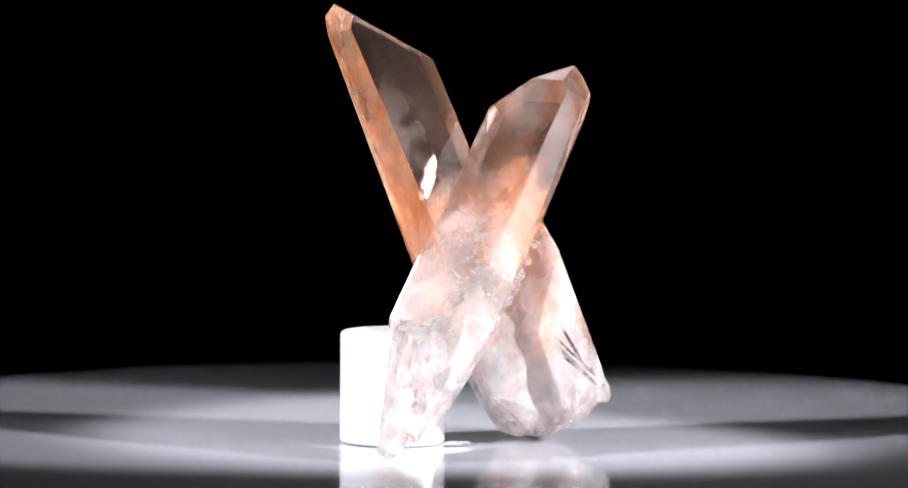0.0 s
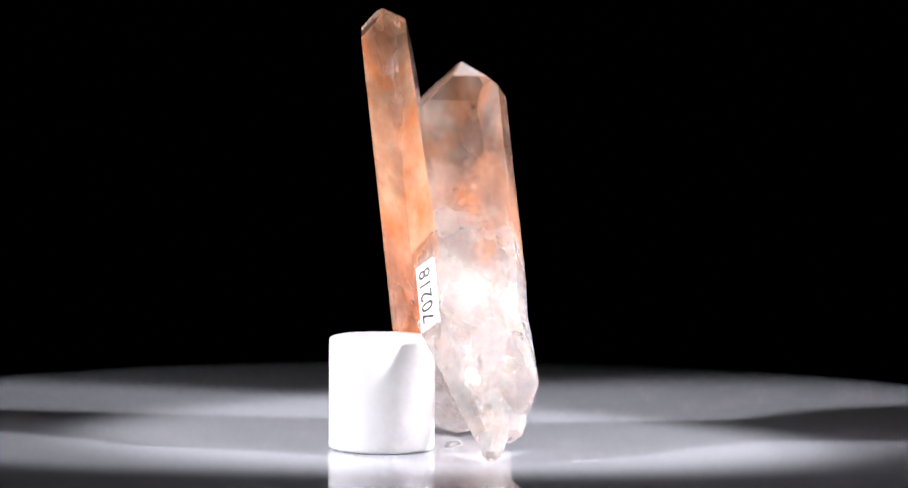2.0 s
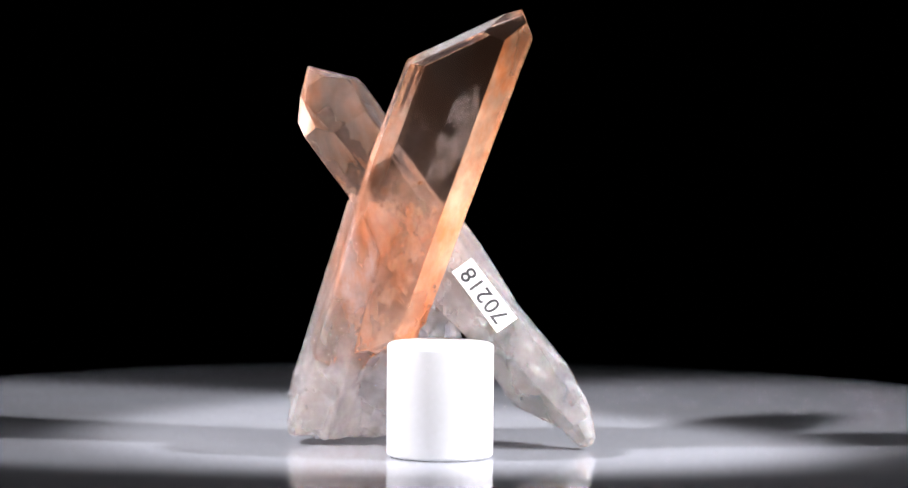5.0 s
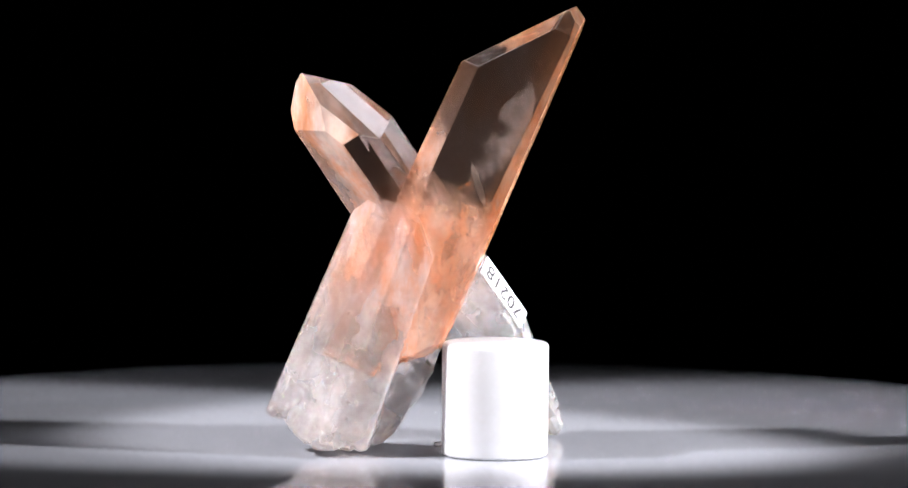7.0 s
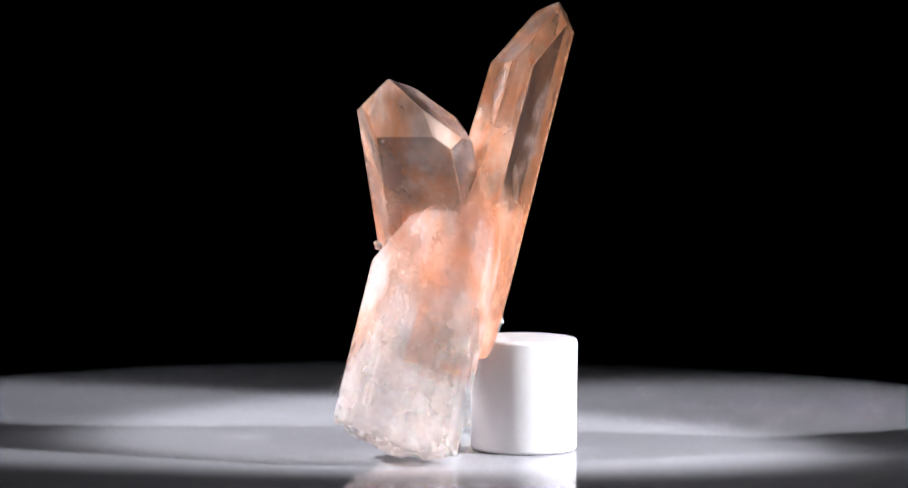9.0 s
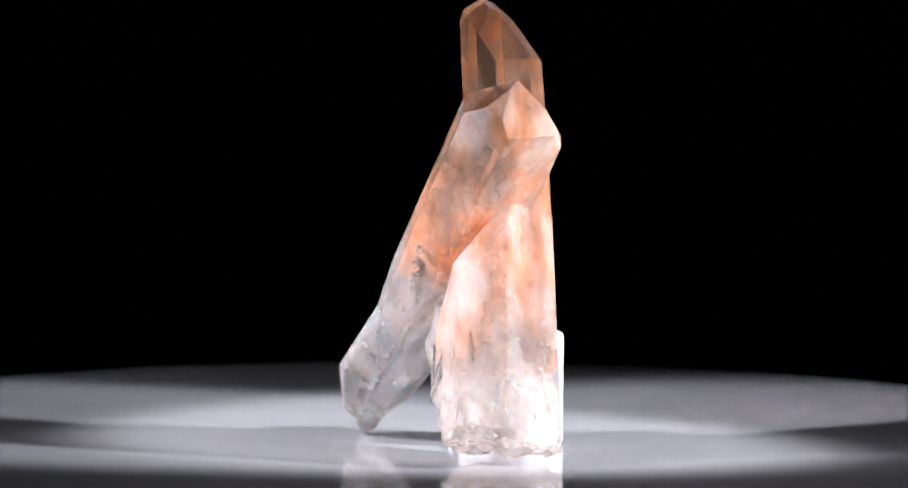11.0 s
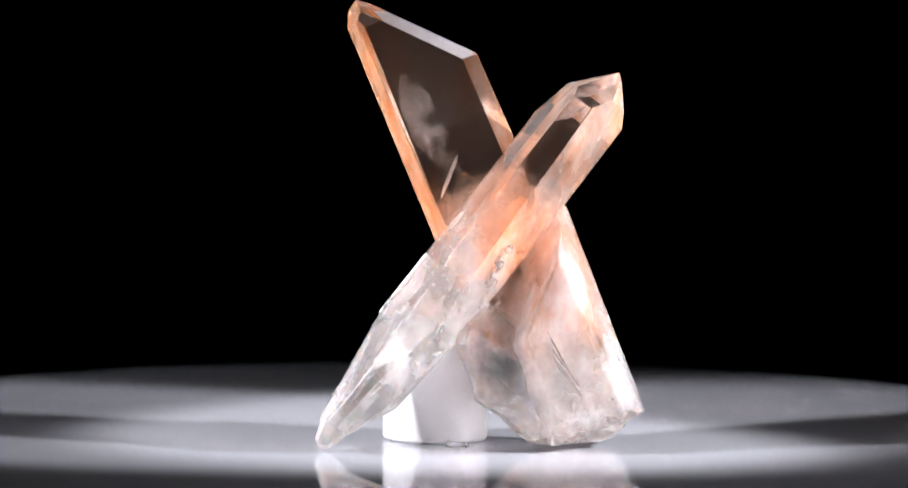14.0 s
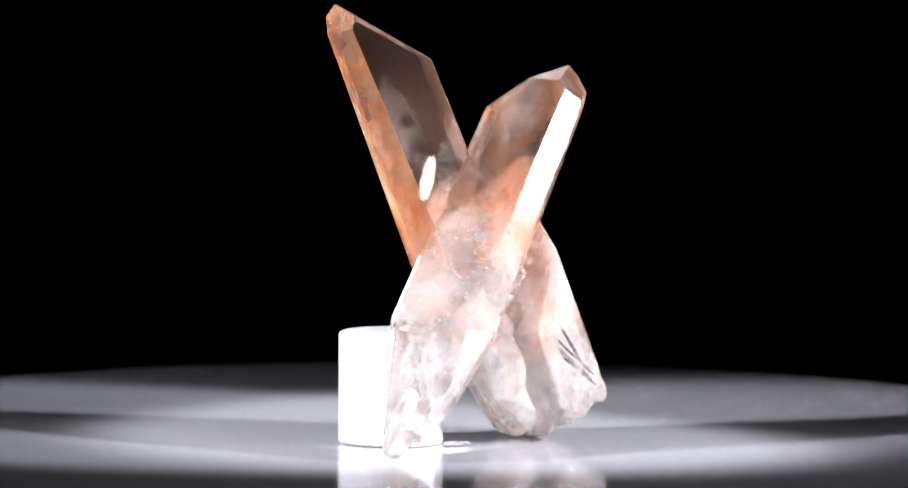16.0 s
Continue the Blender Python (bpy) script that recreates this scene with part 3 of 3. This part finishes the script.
    for c, al, ac, ln, wd, cr, sd in (((-1.0, 9.5, 36.0), A_AXIS, (0.5, 0.8, 0.3), 24, 7.0, 1.0, 11), ((8.0, 3.0, 37.0), B_AXIS, (0.9, -0.3, 0), 16, 7.0, 1.0, 12),
                                      ((10.0, 9.0, 41.0), B_AXIS, (0.4, -0.9, 0.3), 15, 4.0, 0.8, 13)):
        part("veil", sheet(c, al, ac, ln, wd, cr, sd), VEIL_RUST, cluster, "rusty orange inner veil")
    for start, end, face, wd, sd in (((15.2, 5.2, 19.4), (25.0, 5.4, 10.4), pc[4][0], 1.1, 21), ((18.3, 3.7, 21.4), (22.5, 5.0, 14.4), pc[4][0], 0.6, 22),
                                     ((17.0, 5.0, 19.4), (24.8, 5.2, 12.0), pc[4][0], 0.5, 24), ((15.0, 17.6, 23.0), (21.8, 18.2, 13.8), pc[1][0], 1.2, 25),
                                     ((20.2, 10.5, 24.0), (23.6, 13.1, 15.6), pc[5][0], 1.8, 26), ((-6.4, -12.9, 14.0), (-0.6, -4.9, 25.0), pb[0][0], 1.4, 23)):
        run = Vector(end) - Vector(start)
        part("crack", sheet((Vector(start) + Vector(end)) / 2, run, run.cross(face), run.length, wd, 0.25, sd), CRACK, cluster, "dark inner crack")
    # a string of small clear crumbs in the notch between two crystals
    rnd = random.Random(5)
    for k in range(22):
        at = Vector((13.2, -1.4, 35.0)).lerp(Vector((9.3, -3.1, 25.8)), (k + rnd.random()) / 22)
        at += Vector((rnd.uniform(-1.1, 1.1), rnd.uniform(-0.7, 0.7), rnd.uniform(-0.5, 0.5)))
        r = rnd.uniform(0.35, 0.85)
        part("crumb", lump([(at.x, at.y, at.z, r), (at.x + r * 0.6, at.y, at.z + r * 0.7, r * 0.7)], 0.12, 0.05, seed=k * 1.3), QUARTZ_CRUMB, cluster, "small clear quartz crumb")
    return cluster


cluster = make_cluster()


def make_putty():
    bm = lump([(0, 0, 0.4, 0.5), (2.2, 0.4, 0.35, 0.45), (3.6, 0.9, 0.5, 0.7)], 0.2, 0.1, 8.0, flat=0.02)
    for v in bm.verts:
        v.co.x += -0.001
        v.co.y += 0.0
    ob = part("putty", bm, QUARTZ_MILK, None, smooth=True)
    return tagged(ob, "small smear of clear putty on the disc", "putty")


putty = make_putty()


def motions():
    """The disc turns once in about sixteen seconds and carries all that stands on it."""
    times = [i * 0.5 for i in range(33)]
    rows = [(t, pose(0, 0, 0, 0, 0, 360.0 * t / PERIOD)) for t in times]
    for thing in (disc, stand, cluster, putty):
        walk(thing, rows)


motions()
